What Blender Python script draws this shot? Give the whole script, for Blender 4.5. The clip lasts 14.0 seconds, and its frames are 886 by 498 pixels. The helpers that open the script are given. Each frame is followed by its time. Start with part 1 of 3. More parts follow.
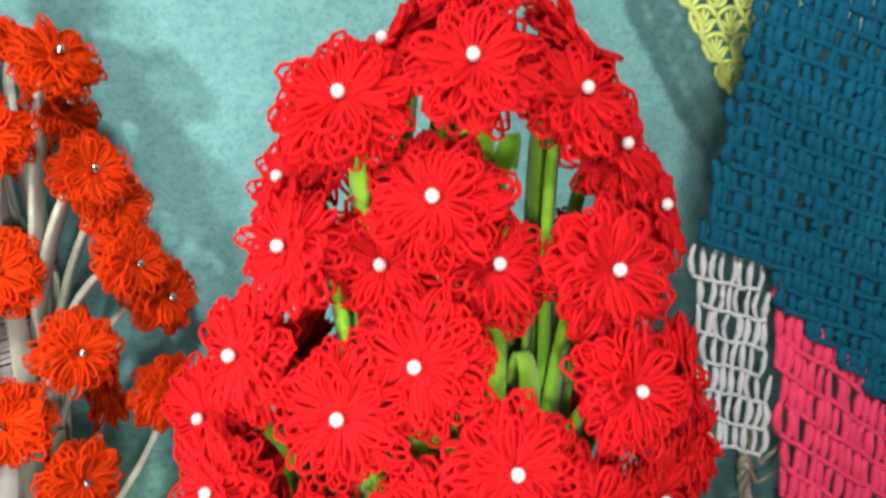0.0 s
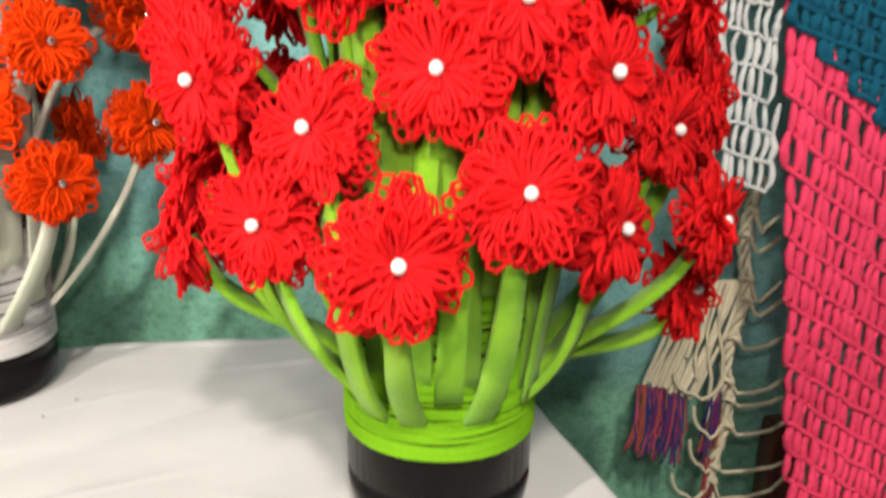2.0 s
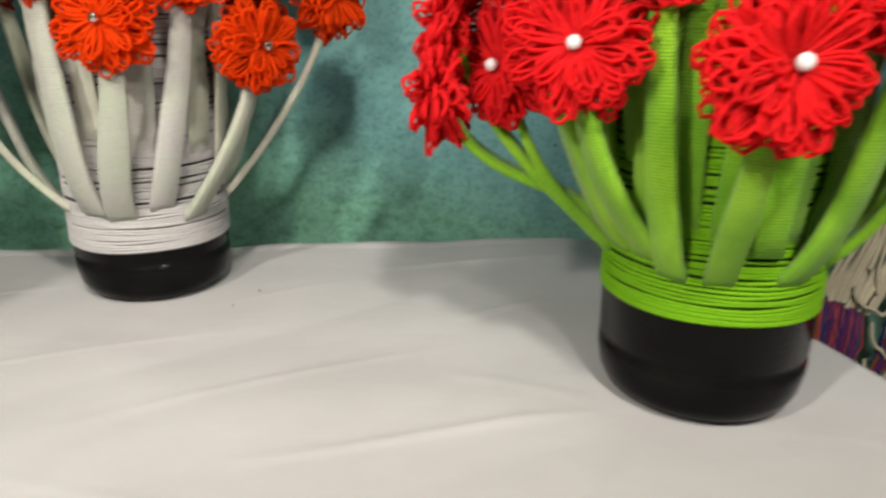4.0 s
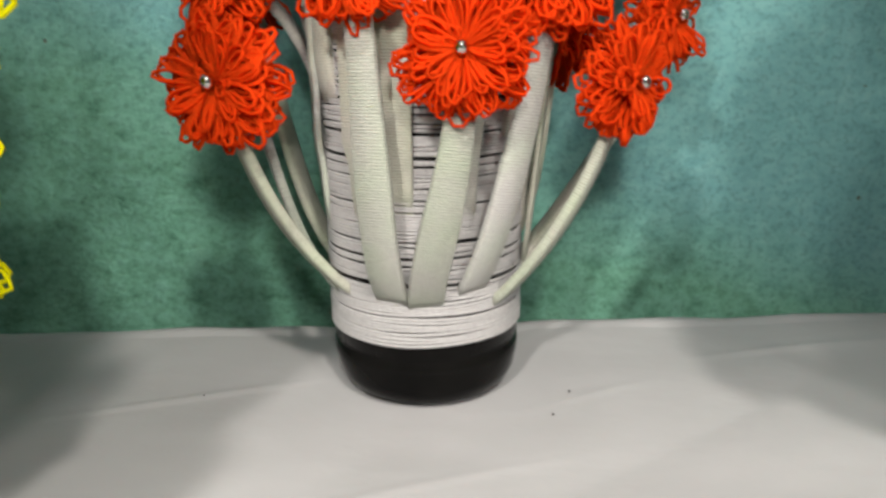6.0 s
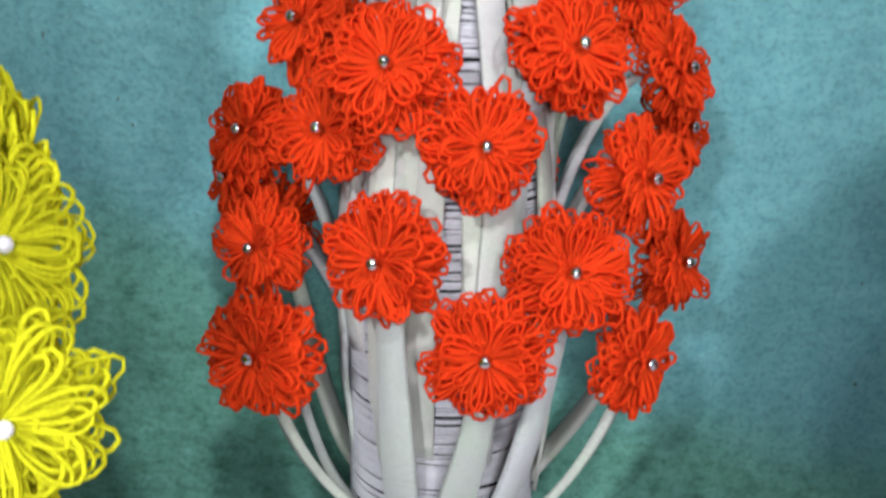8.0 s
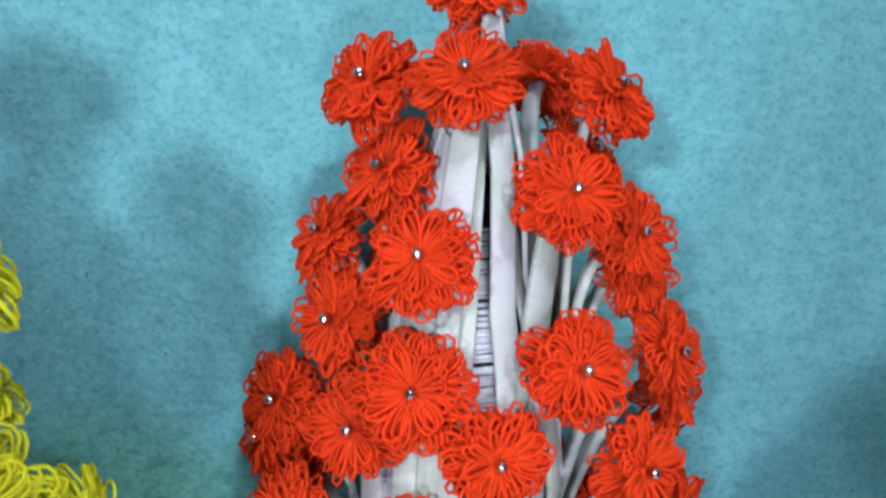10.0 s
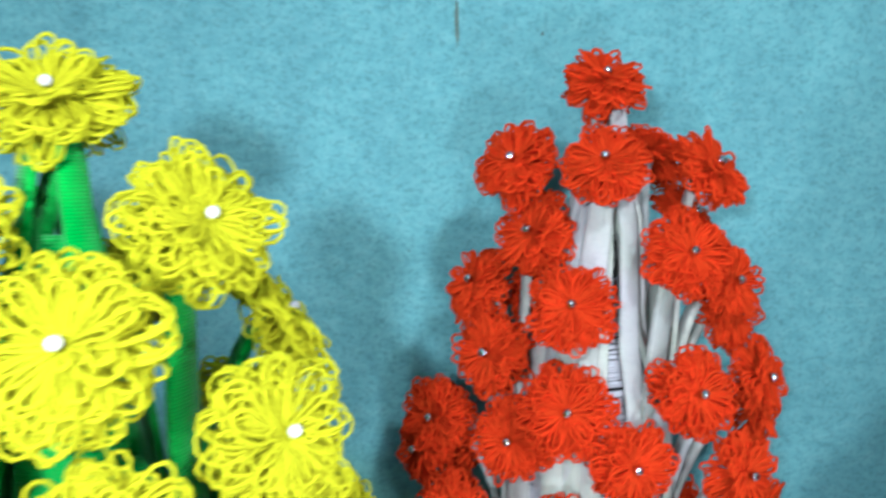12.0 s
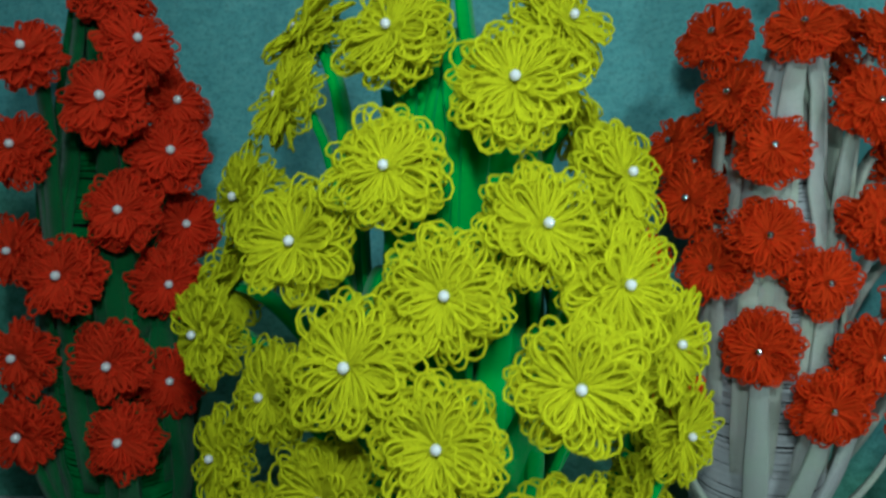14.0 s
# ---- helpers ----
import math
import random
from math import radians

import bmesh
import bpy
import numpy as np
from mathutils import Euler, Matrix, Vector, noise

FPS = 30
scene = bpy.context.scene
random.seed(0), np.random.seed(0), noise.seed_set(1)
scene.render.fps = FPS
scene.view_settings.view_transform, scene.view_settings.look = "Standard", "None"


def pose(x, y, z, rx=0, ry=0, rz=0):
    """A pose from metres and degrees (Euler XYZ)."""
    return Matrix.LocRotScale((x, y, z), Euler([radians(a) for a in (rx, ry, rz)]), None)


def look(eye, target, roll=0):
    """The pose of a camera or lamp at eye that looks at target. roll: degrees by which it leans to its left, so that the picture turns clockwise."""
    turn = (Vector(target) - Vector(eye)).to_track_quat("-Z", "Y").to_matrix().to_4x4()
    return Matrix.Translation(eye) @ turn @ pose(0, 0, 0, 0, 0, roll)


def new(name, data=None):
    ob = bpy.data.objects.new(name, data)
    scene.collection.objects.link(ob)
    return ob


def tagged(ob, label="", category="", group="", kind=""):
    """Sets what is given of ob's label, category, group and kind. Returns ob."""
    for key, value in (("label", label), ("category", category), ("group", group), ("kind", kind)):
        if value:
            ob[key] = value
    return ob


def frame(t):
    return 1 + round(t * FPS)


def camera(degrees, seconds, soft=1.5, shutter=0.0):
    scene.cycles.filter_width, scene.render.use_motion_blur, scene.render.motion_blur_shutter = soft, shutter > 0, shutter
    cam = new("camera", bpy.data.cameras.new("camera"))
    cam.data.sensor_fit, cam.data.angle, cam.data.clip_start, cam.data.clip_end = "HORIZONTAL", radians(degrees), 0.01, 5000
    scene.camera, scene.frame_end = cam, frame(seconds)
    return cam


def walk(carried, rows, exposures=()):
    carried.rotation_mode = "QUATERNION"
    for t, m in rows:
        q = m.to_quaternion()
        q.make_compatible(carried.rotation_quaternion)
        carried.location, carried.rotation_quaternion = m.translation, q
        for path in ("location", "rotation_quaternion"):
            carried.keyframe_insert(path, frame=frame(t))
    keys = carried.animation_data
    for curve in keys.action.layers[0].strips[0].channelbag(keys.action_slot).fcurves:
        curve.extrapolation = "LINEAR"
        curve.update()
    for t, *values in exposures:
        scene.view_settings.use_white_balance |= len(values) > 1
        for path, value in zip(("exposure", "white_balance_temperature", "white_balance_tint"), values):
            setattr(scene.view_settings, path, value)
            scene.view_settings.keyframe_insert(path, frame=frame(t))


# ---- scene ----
cam = camera(63.20, 14.0, soft=2.8, shutter=0.5)
PATH = [
    (0, (0.3014, -0.5804, 0.4586), (0.5529, 1.3660, 0.0734), 0.81),
    (0.5, (0.3017, -0.5838, 0.4199), (0.5451, 1.3545, -0.0088), 0.59),
    (1, (0.3022, -0.5871, 0.3747), (0.5544, 1.3441, -0.0801), 0.35),
    (1.5, (0.2981, -0.5881, 0.3231), (0.5643, 1.3333, -0.1642), 0.48),
    (2, (0.2946, -0.5914, 0.2759), (0.5823, 1.3157, -0.2533), 0.77),
    (2.2, (0.2919, -0.5924, 0.2551), (0.5793, 1.3077, -0.2989), 0.85),
    (4.3, (0.1391, -0.5306, 0.1920), (0.3080, 1.3612, -0.4345), 0.21),
    (4.5, (0.1210, -0.5144, 0.1830), (0.2427, 1.3947, -0.4008), 0.33),
    (5, (0.0555, -0.4808, 0.1833), (0.2026, 1.4383, -0.3602), -0.16),
    (5.5, (0.0187, -0.4429, 0.1904), (0.1396, 1.4785, -0.3515), -0.58),
    (6, (-0.0079, -0.4164, 0.2008), (0.0804, 1.5079, -0.3370), -0.47),
    (6.5, (-0.0175, -0.4050, 0.2236), (0.0670, 1.5295, -0.2767), -0.48),
    (7, (-0.0161, -0.4024, 0.2507), (0.0680, 1.5295, -0.2599), -0.08),
    (7.5, (-0.0170, -0.4064, 0.2887), (0.0632, 1.5267, -0.2180), 0.55),
    (8, (-0.0176, -0.4112, 0.3292), (0.0608, 1.5309, -0.1420), 0.99),
    (8.5, (-0.0185, -0.4143, 0.3606), (0.0735, 1.5400, -0.0540), 1.10),
    (9, (-0.0220, -0.4134, 0.4011), (0.0694, 1.5486, 0.0242), 0.93),
    (9.2, (-0.0251, -0.4153, 0.4129), (0.0649, 1.5489, 0.0472), 1.11),
    (11.3, (-0.0534, -0.4690, 0.5182), (0.0169, 1.5131, 0.2604), 0.62),
    (11.5, (-0.0738, -0.4833, 0.5128), (0.0098, 1.4968, 0.2438), 0.88),
    (12, (-0.1219, -0.5203, 0.5051), (-0.0830, 1.4594, 0.2238), 0.38),
    (12.5, (-0.1797, -0.5627, 0.4897), (-0.2155, 1.4164, 0.2033), 0.02),
    (13, (-0.2155, -0.6114, 0.4770), (-0.3079, 1.3625, 0.1690), -0.41),
    (13.5, (-0.2385, -0.6366, 0.4525), (-0.3616, 1.3307, 0.1142), -0.44),
    (14, (-0.2492, -0.6488, 0.4203), (-0.3858, 1.3176, 0.0821), -0.28),
]
EXPOSURES = [
    (0, 0.52, 6500, 10), (1.5, 0.74, 6900, 10), (2.2, 0.84, 7200, 9), (4.3, 0.20, 7000, 8), (5.0, 0.18, 7000, 8), (5.6, 0.32, 6900, 8), (6.1, 0.24, 6700, 8), (6.5, 0.12, 6500, 11), (7.5, 0.15, 6000, 12),
    (8.5, 0.15, 5300, 13), (9.2, 0.10, 5100, 12), (11.3, 0.08, 5200, 9), (12, 0.08, 5100, 6), (12.7, -0.40, 5000, -1), (13.5, -1.18, 5000, -16), (14, -1.28, 5000, -20),
]
walk(cam, [(t, look(eye, target, roll)) for t, eye, target, roll in PATH], EXPOSURES)

# ---------------------------------------------------------------- light
world = bpy.data.worlds.new("room_air")
scene.world = world
world.use_nodes = True
world.node_tree.nodes["Background"].inputs[0].default_value = (0.75, 0.85, 1.0, 1)
world.node_tree.nodes["Background"].inputs[1].default_value = 0.25


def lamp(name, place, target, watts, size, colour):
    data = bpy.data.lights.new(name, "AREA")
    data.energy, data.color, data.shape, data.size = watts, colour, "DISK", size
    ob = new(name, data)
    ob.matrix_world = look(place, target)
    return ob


# fixed stand-ins at three spots for one light carried along with the camera
lamp("phone_stand_in_right", (0.31, -0.64, 0.39), (0.34, -0.1, 0.28), 1.35, 0.05, (1.0, 0.97, 0.93))
lamp("phone_stand_in_middle", (0.0, -0.53, 0.35), (0.0, 0.0, 0.30), 1.25, 0.05, (1.0, 0.97, 0.93))
lamp("phone_stand_in_left", (-0.24, -0.70, 0.57), (-0.27, -0.1, 0.36), 5.2, 0.05, (1.0, 0.97, 0.93))
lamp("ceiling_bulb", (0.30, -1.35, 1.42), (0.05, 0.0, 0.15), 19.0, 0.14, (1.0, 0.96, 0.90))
# broad soft fill added under the ceiling, with no known fixture behind it
lamp("overhead_fill", (0.1, -1.2, 1.98), (0.1, -0.2, 0.0), 6.0, 0.9, (0.95, 0.98, 1.0))


# ---------------------------------------------------------------- materials
def material(name, rough=0.6, metal=0.0, sheen=0.0):
    m = bpy.data.materials.new(name)
    m.use_nodes = True
    b = m.node_tree.nodes["Principled BSDF"]
    b.inputs["Roughness"].default_value, b.inputs["Metallic"].default_value = rough, metal
    b.inputs["Sheen Weight"].default_value = sheen
    return m, m.node_tree, b


def noise_node(tree, scale, detail=4.0, coords="Object", stretch=(1, 1, 1)):
    tc, mp, nz = (tree.nodes.new("ShaderNodeTexCoord"), tree.nodes.new("ShaderNodeMapping"),
                  tree.nodes.new("ShaderNodeTexNoise"))
    mp.inputs["Scale"].default_value = stretch
    nz.inputs["Scale"].default_value, nz.inputs["Detail"].default_value = scale, detail
    tree.links.new(tc.outputs[coords], mp.inputs[0])
    tree.links.new(mp.outputs[0], nz.inputs["Vector"])
    return nz


def ramp_node(tree, source, stops):
    r = tree.nodes.new("ShaderNodeValToRGB")
    tree.links.new(source, r.inputs[0])
    while len(r.color_ramp.elements) < len(stops):
        r.color_ramp.elements.new(0.5)
    for e, (at, c) in zip(r.color_ramp.elements, stops):
        e.position, e.color = at, (*c, 1)
    return r


def mixed(tree, a, b, fac, mode="MIX"):
    n = tree.nodes.new("ShaderNodeMix")
    n.data_type, n.blend_type = "RGBA", mode
    for sock, v in ((n.inputs[6], a), (n.inputs[7], b), (n.inputs[0], fac)):
        if isinstance(v, (tuple, float, int)):
            sock.default_value = (*v, 1) if isinstance(v, tuple) else v
        else:
            tree.links.new(v, sock)
    return n.outputs[2]


def bump(tree, shader, source, strength, distance):
    n = tree.nodes.new("ShaderNodeBump")
    n.inputs["Strength"].default_value, n.inputs["Distance"].default_value = strength, distance
    tree.links.new(source, n.inputs["Height"])
    tree.links.new(n.outputs[0], shader.inputs["Normal"])


def shade(c, k):
    return tuple(max(0.0, min(1.0, v * k)) for v in c)


def yarn(name, colour, fine=900.0, vary=0.22, glow=0.0):
    """Woollen yarn: fuzzy, matt, with twist and a colour that varies a little from loop to loop."""
    m, t, b = material(name, 0.9, sheen=0.25)
    b.inputs["Specular IOR Level"].default_value = 0.15
    nz = noise_node(t, fine, 3.0)
    geo = t.nodes.new("ShaderNodeNewGeometry")
    fibres = ramp_node(t, nz.outputs["Fac"], ((0.3, shade(colour, 1 - vary)), (0.7, shade(colour, 1 + vary * 0.5))))
    isle = ramp_node(t, geo.outputs["Random Per Island"], ((0.0, (0.88, 0.88, 0.88)), (1.0, (1.0, 1.0, 1.0))))
    tinted = mixed(t, fibres.outputs[0], isle.outputs[0], 1.0, "MULTIPLY")
    t.links.new(tinted, b.inputs["Base Color"])
    b.inputs["Sheen Tint"].default_value = (*colour, 1)
    bump(t, b, nz.outputs["Fac"], 0.4, 0.0005)
    if glow:
        through_yarn, both = t.nodes.new("ShaderNodeBsdfTranslucent"), t.nodes.new("ShaderNodeMixShader")
        t.links.new(tinted, through_yarn.inputs["Color"])
        both.inputs[0].default_value = glow
        t.links.new(b.outputs[0], both.inputs[1])
        t.links.new(through_yarn.outputs[0], both.inputs[2])
        t.links.new(both.outputs[0], t.nodes["Material Output"].inputs["Surface"])
    return m


def wound(name, colour, tint):
    """A strip wound with yarn: fine ribs across its length, slightly uneven colour."""
    m, t, b = material(name, 0.85, sheen=0.15)
    b.inputs["Specular IOR Level"].default_value = 0.2
    uv = t.nodes.new("ShaderNodeTexCoord")
    wave = t.nodes.new("ShaderNodeTexWave")
    wave.bands_direction = "Y"
    wave.inputs["Scale"].default_value, wave.inputs["Distortion"].default_value = 200.0, 3.0
    wave.inputs["Detail Scale"].default_value = 3.0
    t.links.new(uv.outputs["UV"], wave.inputs["Vector"])
    soft = noise_node(t, 28.0, 4.0)
    base = ramp_node(t, soft.outputs["Fac"], ((0.3, colour), (0.75, tint)))
    ribs = ramp_node(t, wave.outputs["Fac"], ((0.0, (0.62, 0.62, 0.64)), (0.5, (1.0, 1.0, 1.0))))
    info = t.nodes.new("ShaderNodeObjectInfo")
    rnd = ramp_node(t, info.outputs["Random"], ((0.0, (0.66, 0.66, 0.68)), (0.35, (0.90, 0.95, 0.82)), (0.7, (1.0, 0.95, 0.92)), (1.0, (0.80, 0.82, 0.86))))
    c = mixed(t, base.outputs[0], ribs.outputs[0], 1.0, "MULTIPLY")
    t.links.new(mixed(t, c, rnd.outputs[0], 1.0, "MULTIPLY"), b.inputs["Base Color"])
    bump(t, b, wave.outputs["Fac"], 0.5, 0.0008)
    return m


ORANGE = yarn("orange_yarn", (1.0, 0.080, 0.006), glow=0.6)
RED = yarn("red_yarn", (0.98, 0.022, 0.030), glow=0.6)
SCARLET = yarn("scarlet_yarn", (0.98, 0.058, 0.014), glow=0.6)
YELLOW = yarn("yellow_yarn", (0.82, 0.79, 0.006), vary=0.15, glow=0.6)
WHITE_THREAD = yarn("white_thread", (0.44, 0.425, 0.43), 700, 0.18)
GREEN_THREAD = yarn("lime_thread", (0.14, 0.34, 0.010), 700, 0.18)
DEEP_THREAD = yarn("green_thread", (0.02, 0.27, 0.03), 700, 0.2)
DARK_THREAD = yarn("dark_green_thread", (0.02, 0.15, 0.03), 700, 0.2)
WHITE_STRIP = wound("white_strip", (0.49, 0.465, 0.45), (0.46, 0.50, 0.405))
GREEN_STRIP = wound("lime_strip", (0.12, 0.31, 0.009), (0.23, 0.46, 0.024))
DEEP_STRIP = wound("green_strip", (0.018, 0.29, 0.026), (0.04, 0.39, 0.040))
DARK_STRIP = wound("dark_green_strip", (0.010, 0.085, 0.018), (0.018, 0.12, 0.025))

BLACK, bt, bb = material("black_gloss", 0.16)
bb.inputs["Specular IOR Level"].default_value = 0.06
bn = noise_node(bt, 30, 4)
bt.links.new(ramp_node(bt, bn.outputs["Fac"], ((0.3, (0.003, 0.003, 0.003)), (0.8, (0.008, 0.0075, 0.007)))).outputs[0], bb.inputs["Base Color"])
bump(bt, bb, noise_node(bt, 90, 3, stretch=(1, 1, 4)).outputs["Fac"], 0.15, 0.001)

PEARL, pt, pb = material("pearl", 0.18)
pb.inputs["Base Color"].default_value = (0.56, 0.53, 0.53, 1)
pb.inputs["Coat Weight"].default_value = 0.6
SILVER, st, sb = material("silver_bead", 0.07, 1.0)
sb.inputs["Base Color"].default_value = (0.66, 0.63, 0.58, 1)

# painted plaster: blotchy turquoise, greener and darker low down and leftwards, pitted
WALL, wt, wb = material("wall_paint", 0.75)
big = noise_node(wt, 5.0, 6)
mid = noise_node(wt, 85, 10, stretch=(0.7, 1, 1))
mid.inputs["Roughness"].default_value = 0.72
fine = noise_node(wt, 230, 4)
hz = wt.nodes.new("ShaderNodeTexCoord")
sep = wt.nodes.new("ShaderNodeSeparateXYZ")
wt.links.new(hz.outputs["Object"], sep.inputs[0])
low_left = wt.nodes.new("ShaderNodeMath")
low_left.operation = "MULTIPLY_ADD"
wt.links.new(big.outputs["Fac"], low_left.inputs[0])
low_left.inputs[1].default_value = 0.17
drift = wt.nodes.new("ShaderNodeMath")
drift.operation = "MULTIPLY_ADD"
wt.links.new(sep.outputs["X"], drift.inputs[0])
drift.inputs[1].default_value = 0.30
wt.links.new(sep.outputs["Z"], drift.inputs[2])
wt.links.new(drift.outputs[0], low_left.inputs[2])
low = wt.nodes.new("ShaderNodeMath")
low.operation = "ADD"
low.inputs[1].default_value = 0.65 - 0.16 + 0.005
wt.links.new(low_left.outputs[0], low.inputs[0])
green_mask = ramp_node(wt, low.outputs[0], ((0.0, (1, 1, 1)), (0.10, (0, 0, 0))))
plain = ramp_node(wt, mid.outputs["Fac"], ((0.28, (0.115, 0.30, 0.31)), (0.48, (0.165, 0.39, 0.39)), (0.75, (0.23, 0.47, 0.46))))
green = ramp_node(wt, mid.outputs["Fac"], ((0.32, (0.065, 0.205, 0.135)), (0.48, (0.145, 0.36, 0.255)), (0.7, (0.20, 0.45, 0.35))))
broad = ramp_node(wt, noise_node(wt, 11, 5, stretch=(1.6, 1, 0.6)).outputs["Fac"], ((0.3, (0.73, 0.75, 0.77)), (0.7, (0.94, 0.94, 0.94))))
coat = mixed(wt, mixed(wt, plain.outputs[0], green.outputs[0], green_mask.outputs[0]), broad.outputs[0], 1.0, "MULTIPLY")
specks = ramp_node(wt, fine.outputs["Fac"], ((0.34, (0.42, 0.48, 0.47)), (0.50, (1, 1, 1))))
wt.links.new(mixed(wt, coat, specks.outputs[0], 0.42, "MULTIPLY"), wb.inputs["Base Color"])
bump(wt, wb, mid.outputs["Fac"], 0.6, 0.005)

CHIP, ht, hb = material("bare_plaster", 0.9)
ht.links.new(ramp_node(ht, noise_node(ht, 300, 3).outputs["Fac"], ((0.3, (0.05, 0.09, 0.08)), (0.7, (0.13, 0.18, 0.14)))).outputs[0], hb.inputs["Base Color"])

CLOTH, ct, cb = material("table_cloth", 0.9, sheen=0.1)
cw = noise_node(ct, 6, 5)
ct.links.new(ramp_node(ct, cw.outputs["Fac"], ((0.3, (0.33, 0.32, 0.328)), (0.7, (0.39, 0.38, 0.392)))).outputs[0], cb.inputs["Base Color"])
bump(ct, cb, noise_node(ct, 9, 5, stretch=(1.0, 1.5, 1)).outputs["Fac"], 0.40, 0.006)

BOARD, ot, ob_ = material("dark_board", 0.5)
ot.links.new(ramp_node(ot, noise_node(ot, 12, 5, stretch=(1, 8, 1)).outputs["Fac"], ((0.3, (0.012, 0.010, 0.009)), (0.8, (0.04, 0.03, 0.025)))).outputs[0], ob_.inputs["Base Color"])
POST_WOOD, qt, qb = material("brown_wood", 0.5)
qt.links.new(ramp_node(qt, noise_node(qt, 14, 5, stretch=(6, 6, 1)).outputs["Fac"], ((0.3, (0.035, 0.012, 0.008)), (0.8, (0.09, 0.03, 0.018)))).outputs[0], qb.inputs["Base Color"])
ROOM, rt, rb = material("room_paint", 0.85)
rt.links.new(ramp_node(rt, noise_node(rt, 4, 5).outputs["Fac"], ((0.3, (0.42, 0.50, 0.48)), (0.7, (0.55, 0.62, 0.60)))).outputs[0], rb.inputs["Base Color"])
FLOOR, ft, fb = material("cement_floor", 0.7)
ft.links.new(ramp_node(ft, noise_node(ft, 8, 6).outputs["Fac"], ((0.3, (0.20, 0.19, 0.17)), (0.7, (0.32, 0.30, 0.28)))).outputs[0], fb.inputs["Base Color"])
TEAL = yarn("teal_wool", (0.003, 0.085, 0.150), 800, 0.3)
PINK = yarn("pink_wool", (0.80, 0.055, 0.14), 800, 0.25)
NET = yarn("white_wool", (0.52, 0.53, 0.55), 800, 0.2)
LIME = yarn("pale_lime_wool", (0.62, 0.72, 0.20), 800, 0.2)
CREAM = yarn("cream_cord", (0.55, 0.50, 0.38), 800, 0.25)
TASSEL = [yarn("navy_thread", (0.02, 0.03, 0.12)), yarn("plum_thread", (0.12, 0.02, 0.10)), yarn("rust_thread", (0.26, 0.07, 0.025)), yarn("rose_thread", (0.32, 0.06, 0.08))]


# ---------------------------------------------------------------- mesh helpers
def mesh_of(name, verts, faces, mat, uvs=None, smooth=True):
    me = bpy.data.meshes.new(name)
    me.from_pydata(verts, [], faces)
    me.materials.append(mat)
    if uvs is not None:
        layer = me.uv_layers.new(name="UVMap")
        for lp in me.loops:
            layer.data[lp.index].uv = uvs[lp.vertex_index]
    if smooth:
        me.polygons.foreach_set("use_smooth", [True] * len(me.polygons))
    me.update()
    return me


def part(name, me, parent, label="", m=None):
    ob = new(name, me)
    ob.parent = parent
    if m is not None:
        ob.matrix_basis = m
    return tagged(ob, label)


def tube(verts, faces, path, radius, sides=4, closed=False, phase=0.0):
    """Adds a tube along path to the lists; radius is a number or one for each point."""
    n, base = len(path), len(verts)
    up = Vector((0.13, 0.21, 0.97))
    for i, p in enumerate(path):
        a = path[(i - 1) % n] if closed or i else path[i]
        b = path[(i + 1) % n] if closed or i < n - 1 else path[i]
        d = (b - a).normalized()
        u = d.cross(up)
        u = u.normalized() if u.length > 1e-4 else Vector((1, 0, 0))
        v = d.cross(u)
        r = radius[i] if isinstance(radius, (list, tuple)) else radius
        for k in range(sides):
            w = 2 * math.pi * k / sides + phase
            verts.append(p + u * (r * math.cos(w)) + v * (r * math.sin(w)))
    for i in range(n if closed else n - 1):
        for k in range(sides):
            a, b = base + i * sides, base + ((i + 1) % n) * sides
            faces.append((a + k, a + (k + 1) % sides, b + (k + 1) % sides, b + k))


def lathe(profile, steps=48):
    verts, faces = [], []
    for r, z in profile:
        for k in range(steps):
            w = 2 * math.pi * k / steps
            verts.append(Vector((r * math.cos(w), r * math.sin(w), z)))
    for i in range(len(profile) - 1):
        for k in range(steps):
            j = (k + 1) % steps
            faces.append((i * steps + k, i * steps + j, (i + 1) * steps + j, (i + 1) * steps + k))
    faces.append(tuple(reversed(range(steps))))
    faces.append(tuple(range((len(profile) - 1) * steps, len(profile) * steps)))
    return verts, faces


def box(name, size, at, mat, bevel=0.0, parent=None, label=""):
    bm = bmesh.new()
    bmesh.ops.create_cube(bm, size=1.0)
    bmesh.ops.scale(bm, vec=size, verts=bm.verts)
    if bevel:
        bmesh.ops.bevel(bm, geom=bm.edges[:], offset=bevel, segments=2, affect="EDGES")
    me = bpy.data.meshes.new(name)
    bm.to_mesh(me)
    bm.free()
    me.materials.append(mat)
    ob = new(name, me)
    ob.location = at
    ob.parent = parent
    return tagged(ob, label)


# ---------------------------------------------------------------- room
def setting(ob, label, category):
    return tagged(ob, label, category, kind="structure")


WALL_Y = 0.137
setting(box("wall_north", (4.0, 0.12, 2.8), (0, WALL_Y + 0.06, 0.65), WALL), "blotchy turquoise painted plaster wall, greener low down and leftwards", "wall")
# the other three walls and the ceiling are unseen, added to close the room
setting(box("wall_south", (4.0, 0.12, 2.8), (0, -3.06, 0.65), ROOM), "unseen plain pale wall added to close the room", "wall")
setting(box("wall_east", (0.12, 3.15, 2.8), (2.06, -1.425, 0.65), ROOM), "unseen plain pale wall added to close the room", "wall")
setting(box("wall_west", (0.12, 3.15, 2.8), (-2.06, -1.425, 0.65), ROOM), "unseen plain pale wall added to close the room", "wall")
setting(box("floor", (4.24, 3.4, 0.1), (0, -1.42, -0.80), FLOOR), "grey cement floor", "floor")
setting(box("ceiling", (4.24, 3.4, 0.1), (0, -1.42, 2.10), ROOM), "unseen plain pale ceiling added to close the room", "ceiling")

